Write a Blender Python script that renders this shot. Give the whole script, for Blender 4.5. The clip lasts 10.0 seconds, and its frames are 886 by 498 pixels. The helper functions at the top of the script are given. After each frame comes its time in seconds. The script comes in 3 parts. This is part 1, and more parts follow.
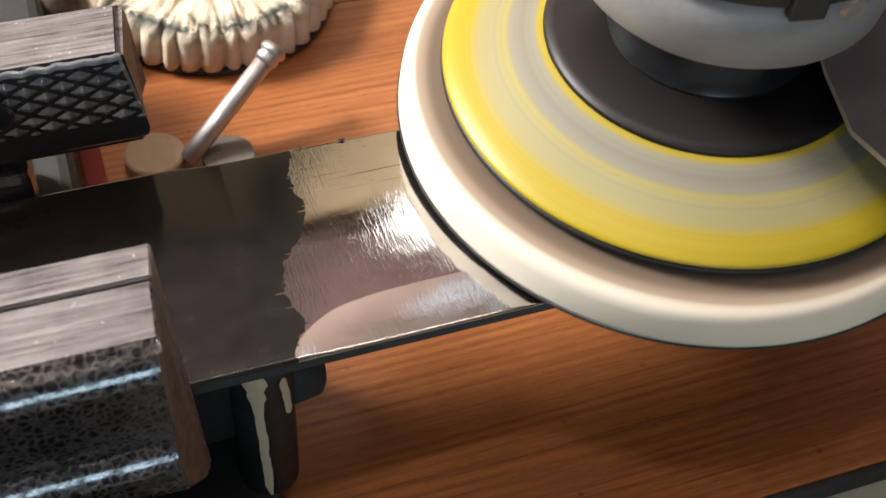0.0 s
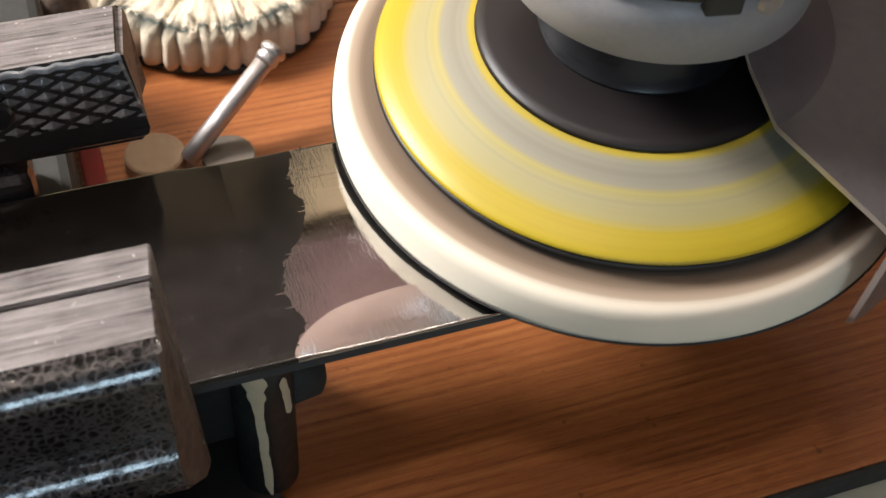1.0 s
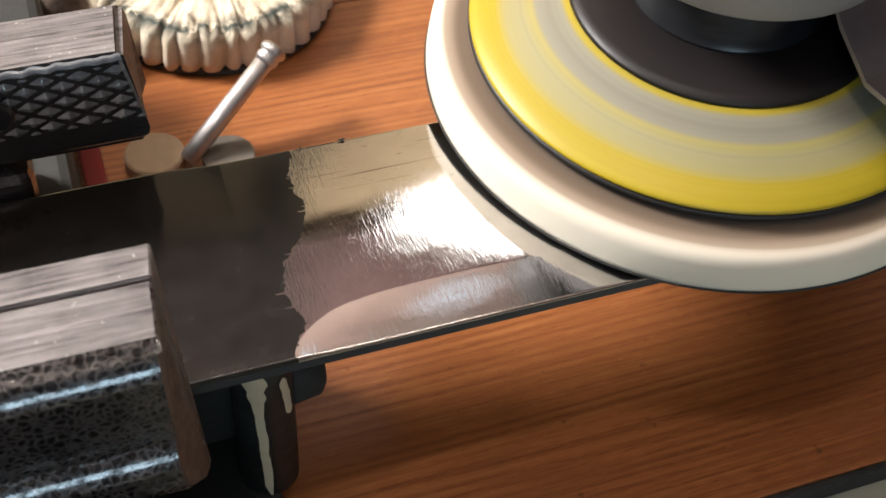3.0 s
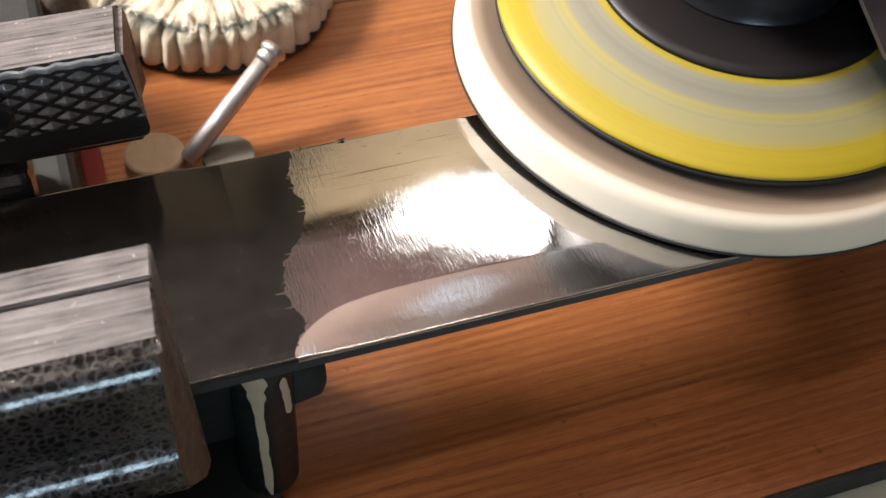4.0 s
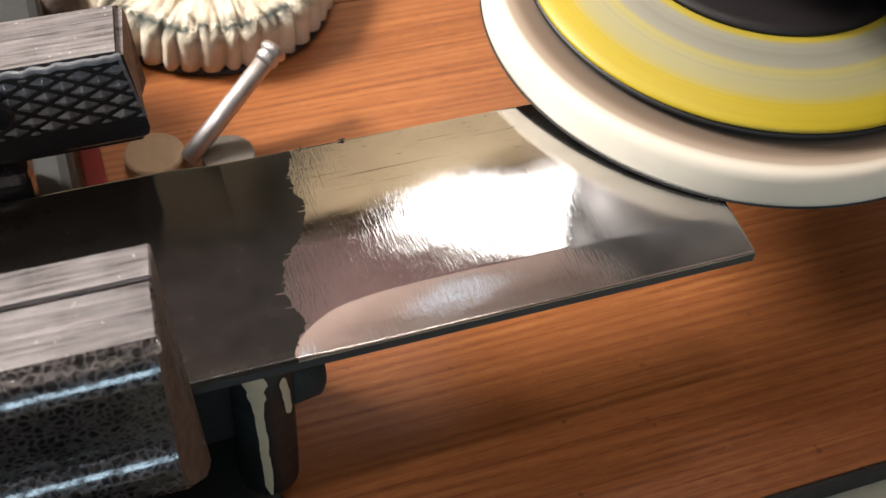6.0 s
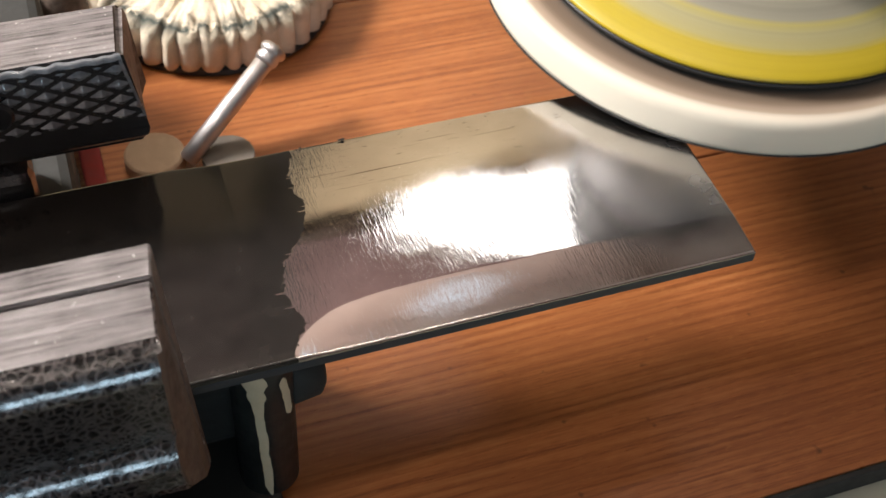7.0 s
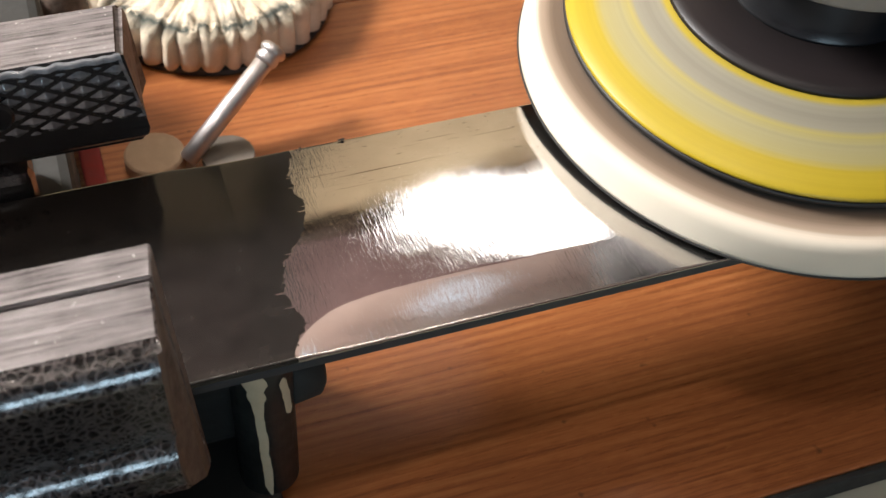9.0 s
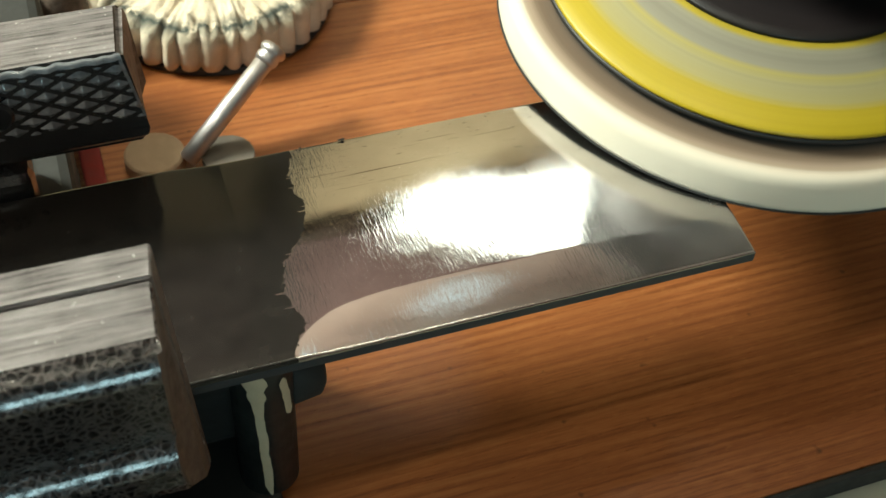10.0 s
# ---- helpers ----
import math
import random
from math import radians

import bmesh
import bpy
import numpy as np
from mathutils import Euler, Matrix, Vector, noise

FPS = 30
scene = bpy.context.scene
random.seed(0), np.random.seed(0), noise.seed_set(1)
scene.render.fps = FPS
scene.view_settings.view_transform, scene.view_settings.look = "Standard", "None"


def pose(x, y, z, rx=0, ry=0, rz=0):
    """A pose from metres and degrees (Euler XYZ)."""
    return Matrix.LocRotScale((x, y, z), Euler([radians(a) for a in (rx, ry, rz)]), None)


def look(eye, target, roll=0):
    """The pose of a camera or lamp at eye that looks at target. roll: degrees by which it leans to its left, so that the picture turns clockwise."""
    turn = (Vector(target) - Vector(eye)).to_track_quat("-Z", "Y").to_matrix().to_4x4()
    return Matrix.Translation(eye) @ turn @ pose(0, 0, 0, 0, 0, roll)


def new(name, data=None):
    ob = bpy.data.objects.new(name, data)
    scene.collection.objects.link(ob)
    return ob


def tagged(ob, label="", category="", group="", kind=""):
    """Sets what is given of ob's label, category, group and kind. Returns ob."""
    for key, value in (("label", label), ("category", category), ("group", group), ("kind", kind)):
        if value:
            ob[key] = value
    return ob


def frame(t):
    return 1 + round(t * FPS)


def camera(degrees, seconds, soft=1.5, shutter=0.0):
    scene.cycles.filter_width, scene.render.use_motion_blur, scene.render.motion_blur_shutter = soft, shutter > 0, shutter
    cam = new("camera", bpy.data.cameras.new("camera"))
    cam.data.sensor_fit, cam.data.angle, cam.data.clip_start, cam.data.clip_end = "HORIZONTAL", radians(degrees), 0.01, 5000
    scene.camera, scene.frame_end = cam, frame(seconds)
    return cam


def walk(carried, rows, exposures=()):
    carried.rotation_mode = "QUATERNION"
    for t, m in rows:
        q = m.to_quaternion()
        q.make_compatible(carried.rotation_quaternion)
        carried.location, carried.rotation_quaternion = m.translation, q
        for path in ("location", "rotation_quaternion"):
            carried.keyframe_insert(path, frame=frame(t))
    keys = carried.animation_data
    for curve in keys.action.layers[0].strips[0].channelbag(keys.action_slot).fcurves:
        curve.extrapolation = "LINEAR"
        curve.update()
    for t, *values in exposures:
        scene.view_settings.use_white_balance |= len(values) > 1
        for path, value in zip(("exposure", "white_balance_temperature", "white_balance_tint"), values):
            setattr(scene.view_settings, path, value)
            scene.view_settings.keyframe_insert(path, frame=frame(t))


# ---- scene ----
# The blade's length is x, z = 0 is the top of the wooden board.
cam = camera(40, 10.0, soft=1.5, shutter=0.5)
cam.data.dof.use_dof, cam.data.dof.focus_distance, cam.data.dof.aperture_fstop = True, 0.265, 32.0
CAM = Matrix(((0.944598, 0.209780, -0.252442, 0.0), (-0.323131, 0.729379, -0.602987, 0.0), (0.057631, 0.651152, 0.756756, 0.255), (0, 0, 0, 1)))
walk(cam, [(0.0, CAM), (10.0, CAM)], [(0.0, 0.0, 6150, 9), (9.0, 0.0, 6150, 9), (10.0, -0.12, 6250, -12)])

# ---- light ----
def make_world():
    w = bpy.data.worlds.new("workshop_air")
    scene.world = w
    w.use_nodes = True
    w.node_tree.nodes["Background"].inputs[0].default_value = (0.5, 0.6, 0.75, 1)
    w.node_tree.nodes["Background"].inputs[1].default_value = 0.02


def area(name, at, to, sx, sy, watts, colour):
    l = bpy.data.lights.new(name, "AREA")
    l.shape, l.size, l.size_y, l.energy, l.color = "RECTANGLE", sx, sy, watts, colour
    ob = new(name, l)
    ob.matrix_world = look(at, to)
    return ob


make_world()
KEY = area("desk_lamp_light", (-0.45, 0.53, 0.56), (0.08, 0.2, 0.05), 0.20, 0.20, 15.5, (1.0, 0.93, 0.86))
TUBE = area("wall_lamp_light", (0.490, 0.90, 0.94), (0.08, 0.16, 0.05), 0.31, 0.11, 0.64, (1.0, 0.98, 0.95))
SKY = area("window_light", (-0.42, -2.45, 0.74), (-0.1, 0.2, 0.1), 1.05, 0.40, 15.0, (0.68, 0.88, 1.0))

# added light that brightens only the wall mirrored in the bar
WASH = area("wall_wash_light", (0.25, 0.58, 1.64), (0.25, 1.0, 0.80), 0.6, 0.10, 3.3, (1.0, 0.86, 0.72))


# added overhead fill that brightens the wall and the board
def overhead_fill():
    l = bpy.data.lights.new("overhead_fill_light", "POINT")
    l.shadow_soft_size, l.energy, l.color = 0.05, 10.5, (1.0, 0.87, 0.77)
    new("overhead_fill_light", l).location = (-0.20, 0.02, 1.45)


overhead_fill()

# ---- materials ----
class Mat:
    """A node material with a few shorthands."""
    def __init__(self, name, rough=0.5, metal=0.0, colour=(0.5, 0.5, 0.5)):
        self.m = bpy.data.materials.new(name)
        self.m.use_nodes = True
        self.t = self.m.node_tree
        self.b = self.t.nodes["Principled BSDF"]
        self.b.inputs["Roughness"].default_value = rough
        self.b.inputs["Metallic"].default_value = metal
        self.b.inputs["Base Color"].default_value = (*colour, 1)
        self.co = self.node("ShaderNodeTexCoord").outputs["Object"]

    def node(self, kind, **props):
        n = self.t.nodes.new(kind)
        for k, v in props.items():
            setattr(n, k, v)
        return n

    def put(self, out, to):
        self.t.links.new(out, to)

    def scaled(self, sx, sy, sz, rot=(0, 0, 0), src=None):
        n = self.node("ShaderNodeMapping")
        n.inputs["Scale"].default_value = (sx, sy, sz)
        n.inputs["Rotation"].default_value = [radians(a) for a in rot]
        self.put(src or self.co, n.inputs["Vector"])
        return n.outputs[0]

    def noise(self, vec, scale=1.0, detail=4.0, rough=0.55, distort=0.0):
        n = self.node("ShaderNodeTexNoise")
        n.inputs["Scale"].default_value = scale
        n.inputs["Detail"].default_value = detail
        n.inputs["Roughness"].default_value = rough
        n.inputs["Distortion"].default_value = distort
        self.put(vec, n.inputs["Vector"])
        return n.outputs["Fac"]

    def ramp(self, fac, stops, mode="LINEAR"):
        n = self.node("ShaderNodeValToRGB")
        n.color_ramp.interpolation = mode
        e = n.color_ramp.elements
        while len(e) < len(stops):
            e.new(0.5)
        for el, (p, c) in zip(e, stops):
            el.position = p
            el.color = (*c, 1) if isinstance(c, tuple) else (c, c, c, 1)
        self.put(fac, n.inputs["Fac"])
        return n.outputs["Color"]

    def math(self, op, a, b=0.0, clamp=False):
        n = self.node("ShaderNodeMath", operation=op)
        n.use_clamp = clamp
        for i, v in enumerate((a, b)):
            if isinstance(v, (int, float)):
                n.inputs[i].default_value = v
            else:
                self.put(v, n.inputs[i])
        return n.outputs[0]

    def mix(self, fac, a, b, mode="MIX"):
        n = self.node("ShaderNodeMix", data_type="RGBA", blend_type=mode)
        for i, v in ((0, fac), (6, a), (7, b)):
            if isinstance(v, tuple):
                n.inputs[i].default_value = (*v, 1)
            elif isinstance(v, (int, float)):
                n.inputs[i].default_value = v
            else:
                self.put(v, n.inputs[i])
        return n.outputs[2]

    def bump(self, height, dist=0.0005, strength=0.5, after=None):
        n = self.node("ShaderNodeBump")
        n.inputs["Distance"].default_value = dist
        n.inputs["Strength"].default_value = strength
        self.put(height, n.inputs["Height"])
        if after:
            self.put(after, n.inputs["Normal"])
        return n.outputs[0]

    def set(self, **links):
        for k, v in links.items():
            sock = self.b.inputs[{"color": "Base Color", "rough": "Roughness", "metal": "Metallic", "normal": "Normal",
                                  "coat": "Coat Weight", "aniso": "Anisotropic", "spec": "Specular IOR Level"}[k]]
            if isinstance(v, (int, float)):
                sock.default_value = v
            else:
                self.put(v, sock)
        return self.m


def wood_material():
    s = Mat("varnished_softwood", 0.38)
    wob = s.noise(s.scaled(9, 60, 20), 1.0, 3)
    bend = s.noise(s.scaled(2.5, 22, 1), 1.0, 2)
    lines = s.node("ShaderNodeTexWave", wave_type="BANDS", bands_direction="Y", wave_profile="SIN")
    lines.inputs["Scale"].default_value = 100
    lines.inputs["Distortion"].default_value = 0.0
    shift = s.node("ShaderNodeCombineXYZ")
    s.put(s.math("MULTIPLY", bend, 0.022), shift.inputs[1])
    add = s.node("ShaderNodeVectorMath", operation="ADD")
    s.put(s.co, add.inputs[0])
    s.put(shift.outputs[0], add.inputs[1])
    s.put(add.outputs[0], lines.inputs["Vector"])
    rings = s.noise(s.scaled(6.0, 760, 40), 1.0, 3, 0.6, 0.2)
    fine = s.noise(s.scaled(150, 1700, 200), 1.0, 4, 0.65)
    broad = s.noise(s.scaled(14, 55, 10), 1.0, 4, 0.6, 0.6)
    tone = s.math("ADD", s.math("MULTIPLY", rings, 0.34), s.math("MULTIPLY", fine, 0.28))
    tone = s.math("ADD", tone, s.math("MULTIPLY", lines.outputs["Fac"], s.math("MULTIPLY", s.math("SUBTRACT", wob, 0.24, True), 0.26)))
    tone = s.math("ADD", tone, s.math("MULTIPLY", s.math("SUBTRACT", wob, 0.5), 0.06))
    c = s.ramp(tone, [(0.24, (0.19, 0.058, 0.018)), (0.36, (0.35, 0.120, 0.037)), (0.52, (0.48, 0.195, 0.064))])
    c2 = s.mix(s.ramp(broad, [(0.40, 0.0), (0.68, 0.72)]), c, (0.22, 0.070, 0.023))
    flecks = s.noise(s.scaled(300, 900, 300), 1.0, 3)
    c2 = s.mix(s.ramp(flecks, [(0.58, 0.0), (0.72, 0.16)]), c2, (0.56, 0.26, 0.08))
    spots = s.noise(s.scaled(160, 160, 160), 1.0, 2)
    c3 = s.mix(s.ramp(spots, [(0.70, 0.0), (0.76, 0.7)]), c2, (0.07, 0.03, 0.015))
    return s.set(color=c3, rough=s.ramp(fine, [(0.3, 0.27), (0.7, 0.40)]), normal=s.bump(tone, 0.0003, 0.4), spec=0.5)


def blade_material():
    """Dark mill scale up to a ragged border, bright ground steel beyond it."""
    s = Mat("part_polished_steel", 0.2, 1.0)
    sep = s.node("ShaderNodeSeparateXYZ")
    s.put(s.co, sep.inputs[0])
    x, y, z = sep.outputs
    rag = s.noise(s.scaled(260, 330, 1), 1.0, 6, 0.7)
    yy = s.math("DIVIDE", s.math("SUBTRACT", y, 0.1366), 0.057)
    border = s.ramp(yy, [(0.02, 0.29), (0.14, 0.41), (0.29, 0.343), (0.43, 0.40), (0.56, 0.61), (0.70, 0.69), (0.735, 0.63), (0.88, 0.65), (0.99, 0.71)])
    edge = s.math("ADD", s.math("MULTIPLY", border, 0.03), 0.02)
    edge = s.math("ADD", edge, s.math("MULTIPLY", s.math("SUBTRACT", rag, 0.5), 0.0050))
    spikes = s.ramp(s.noise(s.scaled(12, 800, 1), 1.0, 2), [(0.67, 0.0), (0.75, 1.0)])
    edge = s.math("SUBTRACT", edge, s.math("MULTIPLY", spikes, 0.0022))
    bright = s.math("GREATER_THAN", x, edge)
    bright = s.math("MULTIPLY", bright, s.math("GREATER_THAN", z, 0.0587))
    # grinding marks: short strokes that run across the bar, curved by the disc
    rot = s.scaled(1500, 270, 1, (0, 0, 9))
    marks = s.noise(rot, 1.0, 3, 0.6, 0.4)
    patch = s.ramp(s.noise(s.scaled(55, 75, 1), 1.0, 3), [(0.38, 0.45), (0.60, 1.0)])
    fine = s.noise(s.scaled(3600, 160, 1, (0, 0, 9)), 1.0, 2)
    sweep = s.noise(s.scaled(22, 46, 1), 1.0, 2, 0.5)
    pits = s.ramp(s.noise(s.scaled(320, 1500, 1), 1.0, 3), [(0.66, 0.0), (0.70, 1.0)])
    lines = s.ramp(s.noise(s.scaled(26, 1300, 1, (0, 0, 1.5)), 1.0, 3), [(0.655, 0.0), (0.70, 1.0)])
    stains = s.noise(s.scaled(60, 80, 1), 1.0, 4)
    steel = s.ramp(stains, [(0.35, (0.56, 0.53, 0.51)), (0.65, (0.66, 0.63, 0.61))])
    steel = s.mix(s.math("MULTIPLY", pits, s.ramp(yy, [(0.62, 0.0), (0.75, 0.75)])), steel, (0.1, 0.09, 0.08))
    steel = s.mix(s.math("MULTIPLY", lines, s.ramp(yy, [(0.55, 0.0), (0.75, 0.75)])), steel, (0.13, 0.11, 0.10))
    scale = s.ramp(s.noise(s.scaled(150, 150, 1), 1.0, 5), [(0.3, (0.010, 0.009, 0.008)), (0.7, (0.020, 0.017, 0.015))])
    specks = s.ramp(s.noise(s.scaled(120, 260, 1), 1.0, 3), [(0.715, 0.0), (0.74, 1.0)])
    scale = s.mix(specks, scale, (0.004, 0.003, 0.003))
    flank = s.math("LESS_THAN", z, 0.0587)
    # the flank's bluish colour stands for the window's reflection
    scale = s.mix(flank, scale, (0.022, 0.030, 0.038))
    col = s.mix(bright, scale, steel)
    r_b = s.math("ADD", s.math("MULTIPLY", patch, 0.04), 0.030)
    r_d = s.math("ADD", s.math("MULTIPLY", stains, 0.07), 0.08)
    fade = s.math("DIVIDE", s.math("SUBTRACT", s.math("ADD", x, s.math("MULTIPLY", sweep, 0.016)), 0.098), 0.036, True)
    haze = s.math("MULTIPLY", s.math("MULTIPLY", fade, s.math("ADD", stains, 0.35)), 0.22)
    r_b = s.math("ADD", r_b, haze)
    rough = s.mix(bright, s.math("ADD", r_d, s.math("MULTIPLY", flank, 0.2)), r_b)
    h = s.math("ADD", s.math("MULTIPLY", marks, 0.5), s.math("MULTIPLY", fine, 0.2))
    n1 = s.bump(s.math("MULTIPLY", s.math("MULTIPLY", h, patch), bright), 0.00010, 0.36)
    n2 = s.bump(s.math("MULTIPLY", sweep, bright), 0.00034, 0.5, n1)
    return s.set(color=col, rough=rough, normal=n2, metal=bright)


def hammered_material():
    s = Mat("hammered_dark_paint", 0.3, 0.0)
    s.b.inputs["Coat Roughness"].default_value = 0.13
    s.b.inputs["Coat IOR"].default_value = 1.75
    warp = s.node("ShaderNodeTexNoise")
    warp.inputs["Scale"].default_value = 420
    s.put(s.co, warp.inputs["Vector"])
    add = s.node("ShaderNodeVectorMath", operation="MULTIPLY_ADD")
    s.put(warp.outputs["Color"], add.inputs[0])
    add.inputs[1].default_value = (0.0016, 0.0016, 0.0016)
    s.put(s.co, add.inputs[2])
    v = s.node("ShaderNodeTexVoronoi", feature="DISTANCE_TO_EDGE")
    v.inputs["Scale"].default_value = 640
    s.put(add.outputs[0], v.inputs["Vector"])
    n = s.noise(s.scaled(170, 170, 170), 1.0, 3)
    f = s.math("SUBTRACT", v.outputs["Distance"], s.math("MULTIPLY", s.math("SUBTRACT", n, 0.45), 0.35))
    c = s.ramp(f, [(0.0, (0.10, 0.088, 0.086)), (0.08, (0.038, 0.033, 0.032)), (0.15, (0.003, 0.002, 0.002))])
    return s.set(color=c, rough=s.ramp(f, [(0.0, 0.34), (0.3, 0.2)]), normal=s.bump(s.ramp(f, [(0.0, 1.0), (0.32, 0.0)]), 0.0003, 0.3), spec=0.2, coat=s.ramp(s.noise(s.scaled(520, 900, 900), 1.0, 3, 0.6), [(0.40, 0.15), (0.56, 1.0)]), metal=s.ramp(f, [(0.04, 0.55), (0.18, 0.0)]))


def ground_steel_material():
    s = Mat("ground_grey_steel", 0.5, 0.55)
    g = s.noise(s.scaled(45, 1100, 300), 1.0, 5, 0.7)
    b = s.noise(s.scaled(90, 90, 90), 1.0, 4)
    t = s.math("ADD", s.math("MULTIPLY", g, 0.7), s.math("MULTIPLY", b, 0.3))
    c = s.ramp(t, [(0.36, (0.040, 0.034, 0.034)), (0.46, (0.165, 0.146, 0.144)), (0.64, (0.33, 0.30, 0.296))])
    sp = s.ramp(s.noise(s.scaled(700, 700, 700), 1.0, 2), [(0.70, 0.0), (0.74, 1.0)])
    return s.set(color=s.mix(sp, c, (0.55, 0.53, 0.5)), rough=s.ramp(g, [(0.3, 0.35), (0.7, 0.6)]), normal=s.bump(t, 0.0015, 0.75))


def rusty_steel_material():
    s = Mat("brown_cast_iron", 0.6, 0.4)
    g = s.noise(s.scaled(400, 400, 400), 1.0, 5, 0.65)
    c = s.ramp(g, [(0.3, (0.055, 0.038, 0.028)), (0.7, (0.17, 0.125, 0.10))])
    return s.set(color=c, normal=s.bump(g, 0.0006, 0.6))


def speckled(name, a, b, rough=0.5, metal=0.0, size=300.0, bump=0.0003):
    s = Mat(name, rough, metal)
    g = s.noise(s.scaled(size, size, size), 1.0, 5, 0.6)
    big = s.noise(s.scaled(size / 9, size / 9, size / 9), 1.0, 3)
    t = s.math("ADD", s.math("MULTIPLY", g, 0.5), s.math("MULTIPLY", big, 0.5))
    return s.set(color=s.ramp(t, [(0.32, a), (0.68, b)]), rough=s.ramp(g, [(0.3, rough * 0.85), (0.7, min(1.0, rough * 1.15))]),
                 normal=s.bump(t, bump, 0.5))


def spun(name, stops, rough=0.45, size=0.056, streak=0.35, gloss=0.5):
    """Colour by distance from the axis: rings, smeared by the spin, and the felt ledge's shade."""
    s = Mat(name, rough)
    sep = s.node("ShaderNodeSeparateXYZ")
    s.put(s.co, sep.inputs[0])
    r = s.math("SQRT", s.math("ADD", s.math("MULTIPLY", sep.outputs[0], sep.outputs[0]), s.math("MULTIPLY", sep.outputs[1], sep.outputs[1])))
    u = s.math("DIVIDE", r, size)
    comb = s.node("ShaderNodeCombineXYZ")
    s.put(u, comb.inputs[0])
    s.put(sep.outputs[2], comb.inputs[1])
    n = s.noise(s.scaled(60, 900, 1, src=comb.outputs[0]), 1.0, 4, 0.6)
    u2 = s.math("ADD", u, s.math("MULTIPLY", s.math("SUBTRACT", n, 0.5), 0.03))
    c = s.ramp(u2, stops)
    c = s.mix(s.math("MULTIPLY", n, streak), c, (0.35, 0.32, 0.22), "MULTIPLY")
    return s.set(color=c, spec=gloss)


WOOD = wood_material()
BLADE = blade_material()
HAMMER = hammered_material()
STEEL = ground_steel_material()
IRON = rusty_steel_material()
# the ledge's dark brown includes the backing disc's shade, put into the colour
FELT = spun("spinning_felt_shaded_ledge", [(0.0, (0.020, 0.020, 0.018)), (0.838, (0.03, 0.027, 0.022)), (0.845, (0.10, 0.07, 0.048)), (0.89, (0.15, 0.105, 0.07)), (0.93, (0.33, 0.25, 0.18)), (0.96, (0.72, 0.63, 0.51)), (1.0, (0.72, 0.67, 0.55))], 0.95, 0.0675, 0.0)
YELLOW = spun("spinning_yellow_backing", [(0.0, (0.30, 0.27, 0.20)), (0.60, (0.36, 0.28, 0.03)), (0.635, (0.42, 0.32, 0.025)), (0.66, (0.30, 0.28, 0.21)), (0.70, (0.26, 0.24, 0.185)),
              (0.745, (0.29, 0.27, 0.205)), (0.765, (0.41, 0.345, 0.11)), (0.80, (0.35, 0.315, 0.165)), (0.865, (0.38, 0.33, 0.14)), (0.90, (0.45, 0.34, 0.022)), (1.0, (0.47, 0.35, 0.012))], 0.42, 0.0578)
HUB = spun("spinning_dark_hub", [(0.0, (0.004, 0.003, 0.003)), (0.3, (0.008, 0.006, 0.006)), (0.42, (0.017, 0.013, 0.014)), (0.52, (0.015, 0.011, 0.012)), (0.56, (0.012, 0.010, 0.010))], 0.45, 0.0643, gloss=0.4)
# compound on the felt's sole; on vise and board edge, black for shade
MATT_BLACK = speckled("matt_black_compound_and_shade", (0.012, 0.012, 0.011), (0.028, 0.027, 0.024), 0.8)
RUBBER = speckled("black_rubber", (0.010, 0.010, 0.010), (0.022, 0.021, 0.020), 0.55)
NUT = speckled("blued_steel", (0.007, 0.008, 0.009), (0.015, 0.016, 0.019), 0.30, 0.0)
ALU = speckled("silver_lacquer", (0.25, 0.243, 0.245), (0.32, 0.312, 0.315), 0.48, 0.15, 700.0)
GUARD = speckled("grey_sheet_steel", (0.085, 0.076, 0.077), (0.12, 0.108, 0.107), 0.34, 0.3)
BRIGHT = speckled("satin_nickel_steel", (0.42, 0.39, 0.38), (0.55, 0.52, 0.50), 0.40, 0.85)
def cotton_material():
    """Cream cloth; polishing soot sits in patches along the upper rim."""
    s = Mat("soiled_cream_cotton", 0.95)
    sep = s.node("ShaderNodeSeparateXYZ")
    s.put(s.co, sep.inputs[0])
    r = s.math("SQRT", s.math("ADD", s.math("MULTIPLY", sep.outputs[0], sep.outputs[0]), s.math("MULTIPLY", sep.outputs[1], sep.outputs[1])))
    rim = s.math("SUBTRACT", 1.0, s.math("MULTIPLY", s.math("ABSOLUTE", s.math("SUBTRACT", r, 0.0352)), 190), True)
    high = s.math("MULTIPLY", s.math("SUBTRACT", sep.outputs[2], 0.0115), 400, True)
    patch = s.ramp(s.noise(s.scaled(170, 170, 170), 1.0, 4, 0.65), [(0.40, 0.0), (0.50, 1.0)])
    dark = s.math("MULTIPLY", s.math("MULTIPLY", rim, high), patch)
    weave = s.noise(s.scaled(900, 900, 900), 1.0, 4)
    grime = s.noise(s.scaled(120, 120, 120), 1.0, 4)
    c = s.mix(grime, (0.46, 0.35, 0.22), (0.78, 0.70, 0.57))
    c = s.mix(dark, c, (0.045, 0.055, 0.048))
    return s.set(color=c, normal=s.bump(s.math("ADD", weave, grime), 0.0006, 0.6))


COTTON = cotton_material()
PALE = speckled("pale_end_grain", (0.30, 0.21, 0.13), (0.42, 0.30, 0.20), 0.85)
RED = speckled("red_plastic", (0.15, 0.010, 0.007), (0.25, 0.022, 0.016), 0.8)
TAUPE = speckled("grey_brown", (0.10, 0.085, 0.07), (0.16, 0.135, 0.11), 0.7)
PINK = speckled("pinkish_grey_card", (0.42, 0.36, 0.33), (0.50, 0.43, 0.40), 0.8)
